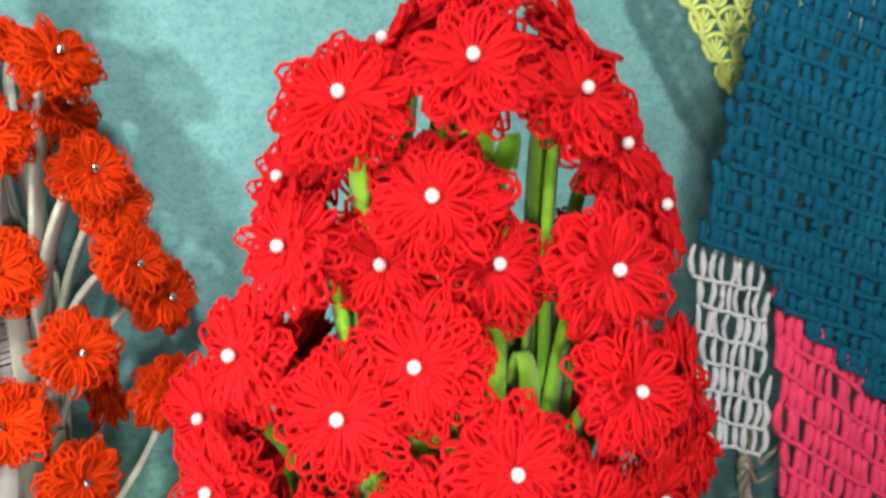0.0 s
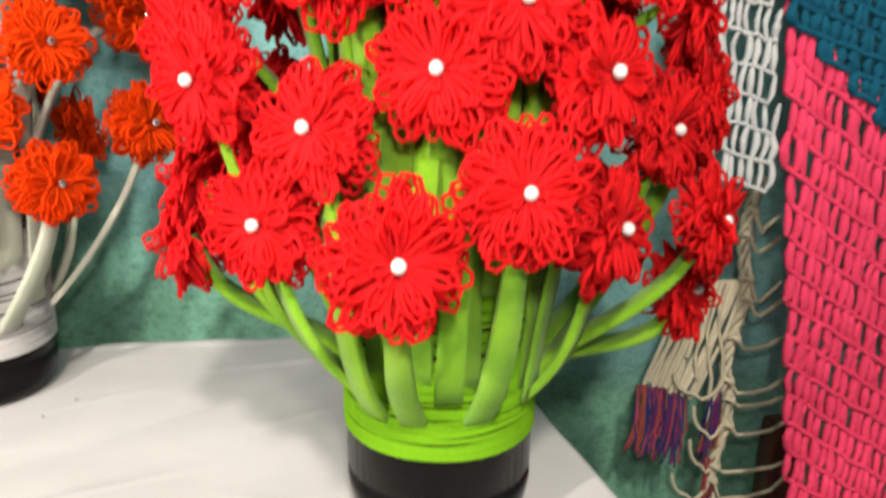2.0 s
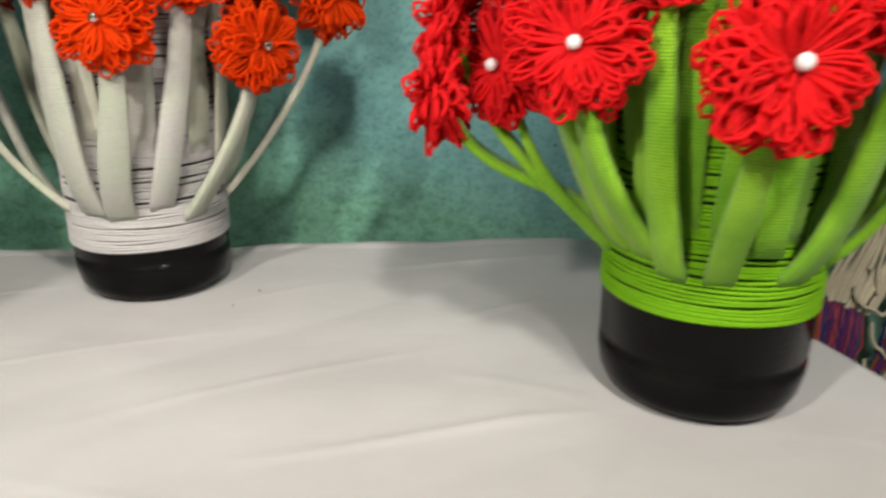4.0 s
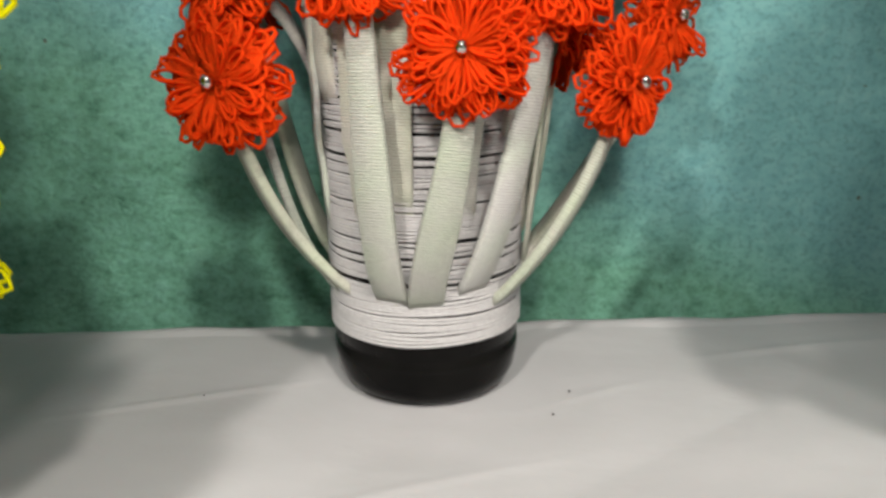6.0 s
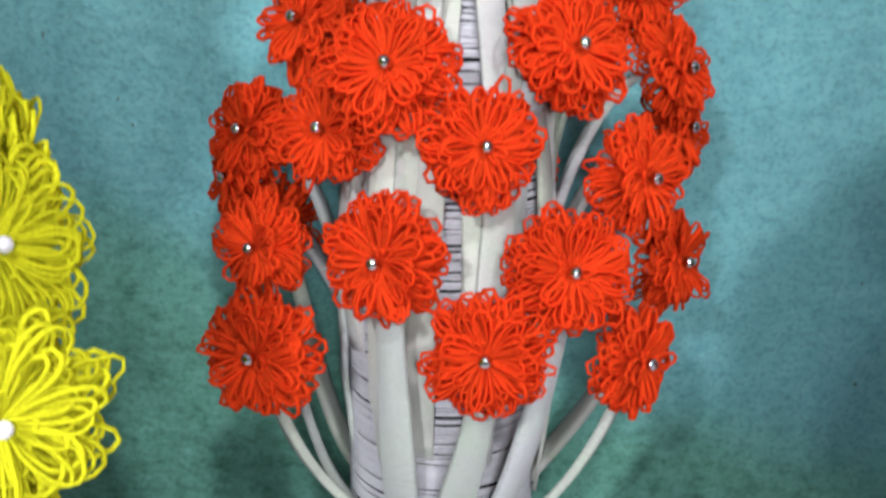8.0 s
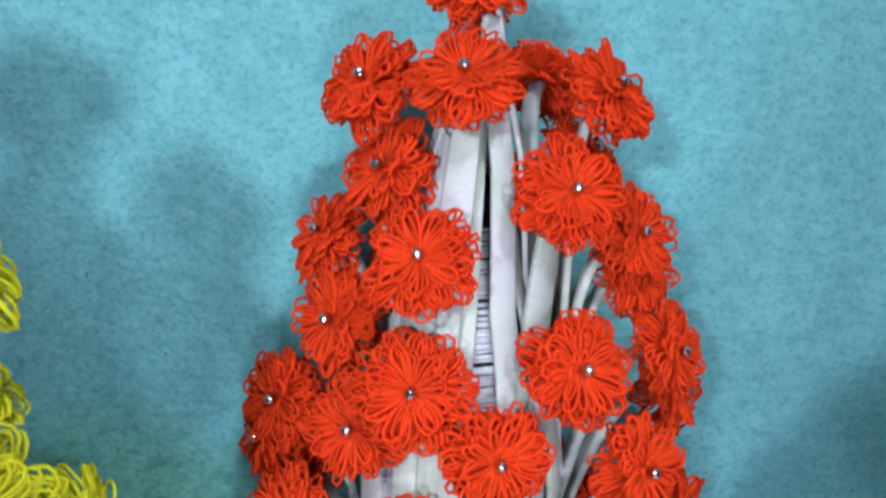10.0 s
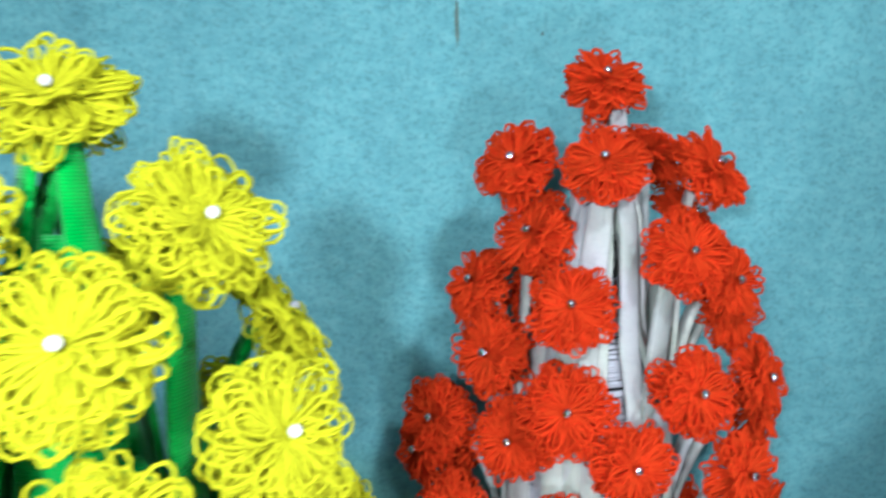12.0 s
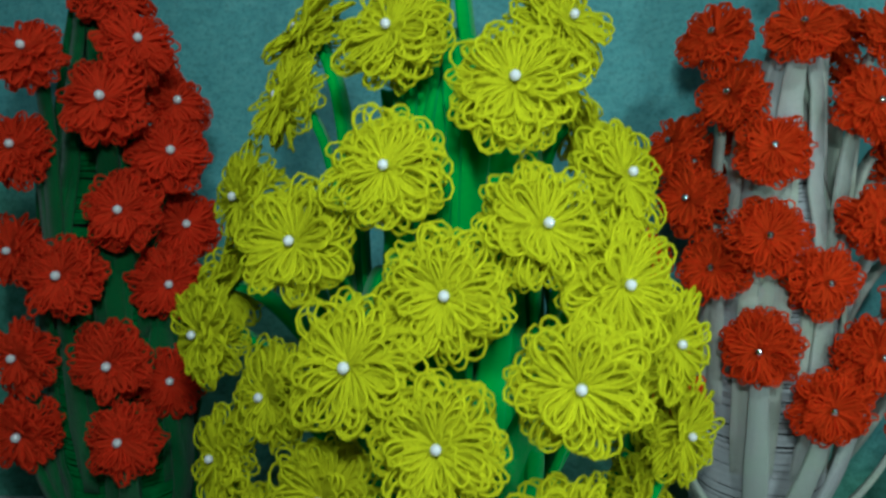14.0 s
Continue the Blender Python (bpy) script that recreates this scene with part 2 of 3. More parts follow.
north = bpy.data.objects["wall_north"]
rw = random.Random(4)
for cx, cz, wide, tall in ((-0.098, 0.614, 0.0045, 0.040), (-0.227, 0.289, 0.0022, 0.003), (-0.236, 0.308, 0.0018, 0.003), (-0.285, 0.352, 0.0016, 0.006),
                           (0.353, 0.082, 0.004, 0.003), (0.345, 0.17, 0.003, 0.002), (-0.14, 0.41, 0.002, 0.002), (-0.022, 0.605, 0.0025, 0.004), (-0.268, 0.208, 0.003, 0.003)):
    bm = bmesh.new()
    ring = [bm.verts.new((cx + wide / 2 * math.cos(a) * rw.uniform(0.6, 1.2), 0, cz - 0.65 + tall / 2 * math.sin(a) * rw.uniform(0.7, 1.2))) for a in (2 * math.pi * k / 9 for k in range(9))]
    bm.faces.new(ring)
    ext = bmesh.ops.extrude_face_region(bm, geom=bm.faces[:])
    bmesh.ops.translate(bm, vec=(0, 0.0012, 0), verts=[v for v in ext["geom"] if isinstance(v, bmesh.types.BMVert)])
    bmesh.ops.recalc_face_normals(bm, faces=bm.faces)
    me = bpy.data.meshes.new("chip")
    bm.to_mesh(me)
    bm.free()
    me.materials.append(CHIP)
    part("chip", me, north, m=Matrix.Translation((0, -0.0608, 0)))

# the table, with a right edge that runs a little askew
TBL_BACK = 0.081
table = tagged(new("table"), "dark-edged table standing just off the turquoise wall", "table")


def slab(name, corners, z0, z1, mat, parent, label="", inset=0.0):
    bm = bmesh.new()
    low = [bm.verts.new((x, y, z0)) for x, y in corners]
    high = [bm.verts.new((x, y, z1)) for x, y in corners]
    bm.faces.new(list(reversed(low)))
    bm.faces.new(high)
    for i in range(len(corners)):
        j = (i + 1) % len(corners)
        bm.faces.new((low[i], low[j], high[j], high[i]))
    bmesh.ops.bevel(bm, geom=bm.edges[:], offset=0.002, segments=2, affect="EDGES")
    me = bpy.data.meshes.new(name)
    bm.to_mesh(me)
    bm.free()
    me.materials.append(mat)
    return part(name, me, parent, label)


slab("tabletop", ((-0.95, -0.62), (0.523, -0.62), (0.437, 0.062), (0.410, 0.085), (-0.95, 0.085)), -0.030, -0.004, BOARD, table, "dark wooden tabletop")
for lx, ly in ((-0.9, -0.56), (0.45, -0.56), (-0.9, 0.02), (0.36, 0.02)):
    box("leg", (0.05, 0.05, 0.72), (lx, ly, -0.39), BOARD, 0.004, table)

# the cloth: a thin sheet with creases, a wavy hem at the back
def table_cloth():
    nx, ny = 420, 240
    rk = random.Random(11)
    creases = []
    for k in range(30):
        turn = rk.gauss(0.12, 0.30) if k % 3 else rk.uniform(0.6, 1.1)
        creases.append((rk.uniform(-0.5, 0.45), rk.uniform(-0.42, 0.06), math.cos(turn), math.sin(turn), rk.uniform(0.04, 0.16), rk.uniform(0.0022, 0.005), rk.uniform(0.0006, 0.0016)))
    verts, faces = [], []
    for j in range(ny + 1):
        for i in range(nx + 1):
            u, v = i / nx, j / ny
            y = -0.615 + v * (TBL_BACK + 0.615)
            right = 0.517 + (0.428 - 0.517) * min(1.0, (y + 0.615) / 0.70)
            x = -0.945 + u * (right + 0.945)
            rise = max(0.0, y - 0.051) / 0.03
            fall = max(0.0, min(1.0, (x - 0.350) / 0.06))
            if rise:
                y -= fall * rise * 0.026
            y += 0.003 * noise.noise(Vector((x * 9, 3.0, 1.0))) * v
            z = 0.0026 + 0.0022 * noise.noise(Vector((x * 5 + y * 3, y * 14, 0.3))) + 0.0026 * abs(noise.noise(Vector((x * 7 - y * 9, y * 5, 4.3))))
            for cx, cy, ca, sa, half, wide, high in creases:
                u1, v1 = (x - cx) * ca + (y - cy) * sa, (y - cy) * ca - (x - cx) * sa
                v1 += 0.010 * math.sin(u1 * 9 + cx * 40)
                if abs(u1) < half and abs(v1) < 2.5 * wide:
                    z += high * math.exp(-(v1 / wide) ** 2) * (1 - (u1 / half) ** 2)
            z = max(z, 0.0004)
            near = min((x * x + (y - 0.006) ** 2) ** 0.5, ((x - 0.354) ** 2 + (y + 0.194) ** 2) ** 0.5)
            z *= min(1.0, max(0.15, (near - 0.055) * 16))
            if v > 0.985:
                z += 0.003 * (0.4 + noise.noise(Vector((x * 14, 0.2, 7.0))))
            verts.append(Vector((x, y, z)))
    for j in range(ny):
        for i in range(nx):
            a = j * (nx + 1) + i
            faces.append((a, a + 1, a + nx + 2, a + nx + 1))
    ob = new("tablecloth", mesh_of("tablecloth", verts, faces, CLOTH))
    mod = ob.modifiers.new("thickness", "SOLIDIFY")
    mod.thickness, mod.offset = 0.0035, -1.0
    return tagged(ob, "creased white cotton cloth laid over the table", "tablecloth")


table_cloth()


# ---------------------------------------------------------------- yarn flowers
def flower_mesh(mat, seed, petals=8, radius=0.032, wire=0.0009, wide=0.125, open_rim=0.0, thick=1.0, steps=11, sides=3):
    """A puffed flower of yarn loops: layers of petals, each a bundle of round-ended loops, long and short, with a tuft of short loops round the bead."""
    rnd = random.Random(seed)
    verts, faces = [], []
    lift = (-0.46 * thick, -0.10, 0.14, 0.44 * thick, 0.62)
    for layer, (share, el0, count) in enumerate(zip((0.93, 1.0, 1.0, 0.86, 0.46), lift, (5, 8, 8, 5, 2))):
        turn = 0.39 * layer + rnd.uniform(-0.15, 0.15)
        for k in range(petals):
            mid = turn + 2 * math.pi * (k + rnd.uniform(-0.12, 0.12)) / petals
            size = radius * share * rnd.uniform(0.90, 1.06)
            rake = el0 + rnd.uniform(-0.13, 0.13)
            curl = rnd.uniform(0.10, 0.55)
            for q in range(count):
                off = (q - (count - 1) / 2) / max(1, count - 1) * 2
                w = mid + off * 2.1 / petals + rnd.uniform(-0.04, 0.04)
                reach = size * (1.0 - 0.16 * off * off) * rnd.choice((0.80, 0.90, 0.97, 1.0)) * rnd.uniform(0.97, 1.03)
                half = reach * wide * rnd.uniform(0.75, 1.25 + open_rim)
                el = rake + rnd.uniform(-0.09, 0.09)
                roll = rnd.uniform(-0.5, 0.5)
                path = []
                for st in range(steps):
                    a = 2 * math.pi * st / steps
                    along = 0.04 + 0.96 * (1 - math.cos(a)) / 2
                    side = -math.sin(a) * half * (0.25 + 1.0 * along)
                    r = reach * along
                    flat = r * math.cos(el)
                    x = flat * math.cos(w) - side * math.cos(roll) * math.sin(w)
                    y = flat * math.sin(w) + side * math.cos(roll) * math.cos(w)
                    z = r * math.sin(el) - curl * 0.012 * along * along + side * math.sin(roll)
                    path.append(Vector((x, y, z)) + Vector((rnd.uniform(-1, 1), rnd.uniform(-1, 1), rnd.uniform(-1, 1))) * 0.0004)
                tube(verts, faces, path, wire * rnd.uniform(0.85, 1.15), sides, True, rnd.random())
    return mesh_of("yarn_loops", verts, faces, mat)


def ball_mesh(radius, mat):
    bm = bmesh.new()
    bmesh.ops.create_uvsphere(bm, u_segments=16, v_segments=10, radius=radius)
    me = bpy.data.meshes.new("bead")
    bm.to_mesh(me)
    bm.free()
    me.materials.append(mat)
    me.polygons.foreach_set("use_smooth", [True] * len(me.polygons))
    return me


def strip_mesh(path, sides, widths, thick, mat):
    """A flat, rounded strip along path; sides gives its width direction at each point."""
    verts, faces, uvs = [], [], []
    shape = ((1, 0.55), (0.90, 1), (0.3, 1.08), (-0.3, 1.08), (-0.90, 1), (-1, 0.55), (-1, -0.55), (-0.90, -1), (0.90, -1), (1, -0.55))
    m, run = len(shape), 0.0
    for i, p in enumerate(path):
        d = (path[min(i + 1, len(path) - 1)] - path[max(i - 1, 0)]).normalized()
        s = (sides[i] - d * sides[i].dot(d)).normalized()
        n = d.cross(s)
        run += (p - path[i - 1]).length if i else 0.0
        for a, b in shape:
            verts.append(p + s * (a * widths[i] / 2) + n * (b * thick / 2))
            uvs.append((a * 0.01, run))
    for i in range(len(path) - 1):
        for k in range(m):
            faces.append((i * m + k, i * m + (k + 1) % m, (i + 1) * m + (k + 1) % m, (i + 1) * m + k))
    faces.append(tuple(reversed(range(m))))
    faces.append(tuple(range((len(path) - 1) * m, len(path) * m)))
    return mesh_of("stem", verts, faces, mat, uvs)


def bezier(p, t):
    u = 1 - t
    return p[0] * u ** 3 + p[1] * (3 * u * u * t) + p[2] * (3 * u * t * t) + p[3] * t ** 3


def flower_vase(spec):
    """A bottle vase wound with yarn, with wound strips as stems that each carry a yarn flower."""
    rnd = random.Random(spec["seed"])
    ax = Vector(spec["axis"])
    lean = Vector(spec["lean"])
    root = tagged(new("flower_vase"), spec["label"], "flower vase", "handmade yarn flower vases")
    root.location = (ax.x, ax.y, spec.get("rest", 0.0022))
    R, top, rim = spec["radius"], spec["height"], spec["rim"]
    profile = [(R * 0.80, 0.0), (R * 0.90, 0.0035), (R * 0.965, 0.011), (R, 0.022), (R, 0.0275), (R * 0.975, 0.0290), (R * 0.975, 0.0315), (R, 0.0330), (R, top * 0.58), (R * 0.93, top * 0.66),
               (R * 0.72, top * 0.76), (R * 0.45, top * 0.86), (R * 0.30, top * 0.92), (R * 0.28, top * 0.985), (R * 0.25, top)]

    def girth(z):
        for (r0, z0), (r1, z1) in zip(profile, profile[1:]):
            if z0 <= z <= z1:
                return r0 + (r1 - r0) * (z - z0) / max(1e-6, z1 - z0)
        return profile[-1][0]

    part("bottle", mesh_of("bottle", *lathe(profile), BLACK), root, "glossy black bottle, bare at the foot")
    # winding: rings of thread, a little uneven, with some gaps where the black shows
    verts, faces = [], []
    z = rim
    while z < top * 0.93:
        r = girth(z) + 0.0007
        ph, tilt = rnd.random() * 6.28, rnd.uniform(0.0002, 0.0007)
        path = [Vector((r * math.cos(a), r * math.sin(a), z + tilt * math.sin(a + ph) + 0.00025 * math.sin(5 * a + ph)))
                for a in (2 * math.pi * k / 44 for k in range(44))]
        tube(verts, faces, path, 0.00098, 4, True)
        step = 0.00165
        if rim + 0.005 < z < rim + 0.020 and rnd.random() < 0.30:
            step = rnd.uniform(0.0020, 0.0026)
        if z > rim + 0.020 and rnd.random() < 0.34:
            step = rnd.uniform(0.0021, 0.0034)
        if spec.get("band") and abs(z - spec["band"]) < 0.0012:
            step = 0.0042
        z += step
    part("yarn_winding", mesh_of("yarn_winding", verts, faces, spec["thread"]), root)

    kinds = [flower_mesh(spec["yarn"], spec["seed"] * 10 + k, petals=7 + k % 3, wire=spec["wire"], wide=spec.get("wide", 0.130), open_rim=spec.get("open_rim", 0.3), radius=spec["bloom"], thick=1.5 if k == 2 else 1.0, steps=spec.get("steps", 11), sides=spec.get("sides", 3))
             for k in range(4)]
    bead = ball_mesh(spec["bead_size"], spec["bead"])
    for i, (x, y, zz) in enumerate(spec["flowers"]):
        p = Vector((x - ax.x, y - ax.y, zz))
        mid = lean * (zz / 0.45)
        out = Vector((p.x - mid.x, p.y - mid.y, 0))
        rad = out.length
        h = max(0.0, min(1.0, (zz - 0.17) / 0.36))
        apex = zz > spec["apex"]
        out = out.normalized() if rad > 1e-3 else Vector((0, -1, 0))
        face = Vector((0.1, -1.0, 0)).normalized() if apex else (out + Vector((0, -0.85, 0))).normalized() if p.y < mid.y + 0.035 else out
        el = radians(54 if apex else 4 + 44 * h * h + rnd.uniform(-7, 7))
        swing = 0 if apex else radians(rnd.uniform(-14, 14))
        flat = Matrix.Rotation(swing, 3, "Z") @ face
        n = Vector((flat.x * math.cos(el), flat.y * math.cos(el), math.sin(el)))
        m = Matrix.Translation(p - n * (0.0065 if not apex else 0.0)) @ n.to_track_quat("Z", "Y").to_matrix().to_4x4() @ Matrix.Rotation(rnd.random() * 6.28, 4, "Z") @ Matrix.Scale(0.96 if apex else rnd.uniform(0.94, 1.05), 4)
        fl = part("flower", kinds[(2 if apex else rnd.choice((0, 0, 1, 1, 3, 3)))], root, m=m)
        part("bead", bead, fl, spec["bead_label"], m=Matrix.Translation((0, 0, 0.0070)))
        # the stem: up along the bottle, then out to the back of the flower
        foot = max(rim + 0.022 + 0.03 * rnd.random(), min(zz - 0.11, top * 0.62) - rnd.uniform(0.0, 0.05))
        if zz < 0.26:
            foot = rim + rnd.uniform(0.020, 0.032)
        a0 = math.atan2(out.y, out.x) + radians(rnd.uniform(-9, 9))
        d0 = Vector((math.cos(a0), math.sin(a0), 0))
        g = girth(foot) - 0.0016
        p0 = d0 * g + Vector((0, 0, foot))
        end = p - n * 0.010
        rise = max(0.03, zz - foot)
        p1 = d0 * (g + 0.002 + 0.10 * max(0.0, rad - g)) + Vector((0, 0, foot + rise * 0.55)) + mid * 0.4
        if zz < 0.26:
            p1 = p0 + d0 * 0.030 + Vector((0, 0, 0.030))
        p2 = end - n * (0.030 if zz > 0.26 else 0.008) + Vector((0, 0, 0.012 if h > 0.3 else (-0.030 if zz > 0.26 else -0.055))) - out * 0.006
        if apex:
            p2 = end + Vector((0, 0, -0.05))
        cnt = 18
        path = [bezier((p0, p1, p2, end), k / (cnt - 1)) for k in range(cnt)]
        for k, q in enumerate(path):
            if q.z < top:
                flat_r = Vector((q.x, q.y, 0))
                need = girth(q.z) + (-0.0016 if k == 0 else 0.0012 if k == 1 else 0.0028)
                if flat_r.length < need:
                    flat_r = (flat_r.normalized() if flat_r.length > 1e-4 else d0) * need
                    path[k] = Vector((flat_r.x, flat_r.y, q.z))
        tang = Vector((-out.y, out.x, 0))
        width = spec["strip"] * rnd.uniform(0.85, 1.12)
        widths = [width * (1.0 - 0.40 * max(0.0, (k / (cnt - 1) - 0.45) / 0.55)) for k in range(cnt)]
        part("stem", strip_mesh(path, [tang] * cnt, widths, 0.0050, spec["strip_mat"]), root)
    # strips that arch out between the flowers and curl over
    for k in range(spec["arcs"]):
        a0 = 2 * math.pi * (k + rnd.uniform(-0.3, 0.3)) / spec["arcs"] * 2.0
        zz = 0.20 + 0.25 * ((k * 7) % spec["arcs"]) / spec["arcs"]
        d0 = Vector((math.cos(a0), math.sin(a0), 0))
        front = d0.y < -0.25 and zz > 0.27
        if front and not spec.get("front_arcs"):
            continue
        foot = max(rim + 0.02, zz - 0.12)
        reach = max(0.040, spec.get("arc_reach", 0.070) - 0.10 * (zz - 0.2) - (0.022 if front else 0.0))
        mid = lean * (zz / 0.45)
        pts = (d0 * (girth(foot) + 0.004) + Vector((0, 0, foot)), d0 * (girth(foot) + 0.010) + Vector((0, 0, foot + 0.07)) + mid * 0.5,
               d0 * (reach + 0.004) + Vector((0, 0, zz + 0.040)) + mid, d0 * (reach - 0.006) + Vector((0, 0, zz - 0.020)) + mid)
        cnt = 16
        path = [bezier(pts, q / (cnt - 1)) for q in range(cnt)]
        width = spec["strip"] * rnd.uniform(0.80, 1.05)
        twist_side = Vector((-d0.y, d0.x, rnd.uniform(-0.5, 0.5))).normalized()
        part("stem", strip_mesh(path, [twist_side] * cnt, [width * (1 - 0.55 * max(0.0, q / cnt - 0.5) / 0.5) for q in range(cnt)], 0.0026, spec["strip_mat"]), root)
    # long strips that climb the bottle and meet near the top
    for k in range(spec["climbers"]):
        a0 = 2 * math.pi * (k + rnd.uniform(-0.25, 0.25)) / spec["climbers"]
        z0, z1 = rim + rnd.uniform(0.030, 0.075), spec["climb"] * rnd.uniform(0.86, 1.0)
        twist = rnd.uniform(-0.25, 0.25)
        cnt = 26
        path, sides = [], []
        for q in range(cnt):
            u = q / (cnt - 1)
            z = z0 + (z1 - z0) * u
            a = a0 + twist * u
            r = max(girth(min(z, top)), 0.016 + 0.016 * math.sin(math.pi * min(1.0, u * 1.1))) + 0.0048 + 0.0022 * (k % 2)
            r *= 1.0 if u < 0.8 else 1.0 - 0.55 * (u - 0.8) / 0.2
            if z < top:
                r = max(r, girth(z) + 0.004)
            if q < 3:
                r = girth(z) + (-0.0014, 0.0008, 0.0026)[q]
            path.append(Vector((r * math.cos(a), r * math.sin(a), z)) + lean * (max(0.0, z - 0.2) / 0.45))
            sides.append(Vector((-math.sin(a), math.cos(a), 0)))
        width = spec["strip"] * rnd.uniform(0.9, 1.2)
        part("strip", strip_mesh(path, sides, [width * (1 - 0.3 * q / cnt) for q in range(cnt)], 0.0034, spec["strip_mat"]), root)
    return root


WHITE_FRONT = ((0.015, -0.103, 0.199), (-0.102, -0.063, 0.184), (0.106, -0.065, 0.182), (-0.037, -0.083, 0.240), (0.059, -0.082, 0.236), (0.015, -0.079, 0.295),
               (0.105, -0.050, 0.277), (-0.032, -0.074, 0.332), (0.060, -0.066, 0.342), (-0.029, -0.063, 0.402), (0.054, -0.052, 0.436), (-0.082, -0.013, 0.355),
               (-0.006, -0.044, 0.498), (-0.052, -0.013, 0.445), (-0.067, -0.045, 0.300))
WHITE_SIDE = ((-0.108, -0.026, 0.233), (-0.134, 0.027, 0.264), (-0.110, 0.042, 0.234), (0.152, 0.017, 0.216), (0.136, -0.003, 0.333), (0.151, 0.027, 0.298),
              (-0.063, 0.003, 0.496), (0.089, 0.000, 0.494), (0.051, 0.042, 0.502), (0.003, 0.001, 0.551), (-0.092, 0.017, 0.404), (0.108, -0.001, 0.407),
              (0.083, 0.027, 0.456), (0.118, 0.017, 0.379), (-0.121, 0.017, 0.294))
WHITE_BACK = ((-0.030, 0.069, 0.227), (0.053, 0.069, 0.260), (-0.001, 0.067, 0.339), (-0.043, 0.057, 0.397), (0.030, 0.057, 0.429), (0.093, 0.052, 0.207))
RED_FRONT = ((0.329, -0.272, 0.341), (0.374, -0.291, 0.296), (0.337, -0.285, 0.267), (0.419, -0.280, 0.266), (0.280, -0.260, 0.240), (0.375, -0.304, 0.217),
             (0.254, -0.246, 0.192), (0.437, -0.274, 0.326), (0.315, -0.237, 0.381), (0.372, -0.248, 0.383), (0.294, -0.274, 0.318), (0.319, -0.308, 0.188),
             (0.438, -0.258, 0.189), (0.338, -0.258, 0.417), (0.429, -0.256, 0.381))
RED_SIDE = ((0.296, -0.246, 0.463), (0.266, -0.233, 0.390), (0.240, -0.226, 0.333), (0.356, -0.254, 0.480), (0.319, -0.184, 0.492), (0.417, -0.231, 0.467),
            (0.448, -0.208, 0.439), (0.479, -0.193, 0.404), (0.284, -0.188, 0.440), (0.262, -0.185, 0.419), (0.505, -0.191, 0.301), (0.364, -0.208, 0.524),
            (0.428, -0.184, 0.496), (0.225, -0.227, 0.259), (0.515, -0.217, 0.182), (0.515, -0.183, 0.233), (0.207, -0.145, 0.198), (0.198, -0.155, 0.166), (0.232, -0.175, 0.178), (0.213, -0.179, 0.279),
            (0.520, -0.186, 0.130), (0.527, -0.175, 0.251))
RED_BACK = ((0.481, -0.218, 0.234), (0.262, -0.152, 0.310), (0.250, -0.139, 0.240), (0.459, -0.144, 0.286), (0.447, -0.159, 0.369), (0.309, -0.106, 0.260),
            (0.386, -0.112, 0.312), (0.345, -0.128, 0.408), (0.262, -0.120, 0.207), (0.429, -0.110, 0.213))
YELLOW_FRONT = ((-0.174, -0.252, 0.393), (-0.239, -0.299, 0.441), (-0.301, -0.310, 0.400), (-0.271, -0.332, 0.342), (-0.316, -0.340, 0.310), (-0.350, -0.302, 0.362),
                (-0.223, -0.312, 0.373), (-0.211, -0.354, 0.307), (-0.183, -0.305, 0.342), (-0.273, -0.358, 0.280), (-0.377, -0.280, 0.271), (-0.145, -0.260, 0.299),
                (-0.336, -0.320, 0.232), (-0.208, -0.340, 0.222), (-0.260, -0.345, 0.195))
YELLOW_SIDE = ((-0.278, -0.215, 0.523), (-0.305, -0.265, 0.470), (-0.206, -0.240, 0.477), (-0.380, -0.215, 0.437), (-0.375, -0.182, 0.481), (-0.189, -0.170, 0.424),
               (-0.411, -0.210, 0.375), (-0.426, -0.250, 0.297), (-0.128, -0.230, 0.232), (-0.420, -0.250, 0.219), (-0.176, -0.200, 0.336), (-0.434, -0.170, 0.313),
               (-0.139, -0.200, 0.276), (-0.146, -0.225, 0.182), (-0.157, -0.210, 0.142), (-0.142, -0.175, 0.219), (-0.384, -0.290, 0.185), (-0.170, -0.310, 0.180))
YELLOW_BACK = ((-0.308, -0.110, 0.291), (-0.229, -0.110, 0.353), (-0.205, -0.120, 0.214), (-0.357, -0.110, 0.240), (-0.273, -0.130, 0.432), (-0.157, -0.140, 0.293))
SCARLET_FRONT = ((-0.536, -0.130, 0.441), (-0.514, -0.110, 0.484), (-0.504, -0.090, 0.400), (-0.513, -0.090, 0.291), (-0.535, -0.120, 0.356), (-0.626, -0.130, 0.239),
                 (-0.549, -0.130, 0.234), (-0.623, -0.110, 0.406), (-0.606, -0.110, 0.480), (-0.509, -0.060, 0.440), (-0.629, -0.130, 0.173), (-0.508, -0.060, 0.337),
                 (-0.649, -0.090, 0.318), (-0.523, -0.080, 0.204), (-0.538, -0.143, 0.177), (-0.577, -0.139, 0.308), (-0.556, -0.065, 0.531), (-0.589, -0.040, 0.594))

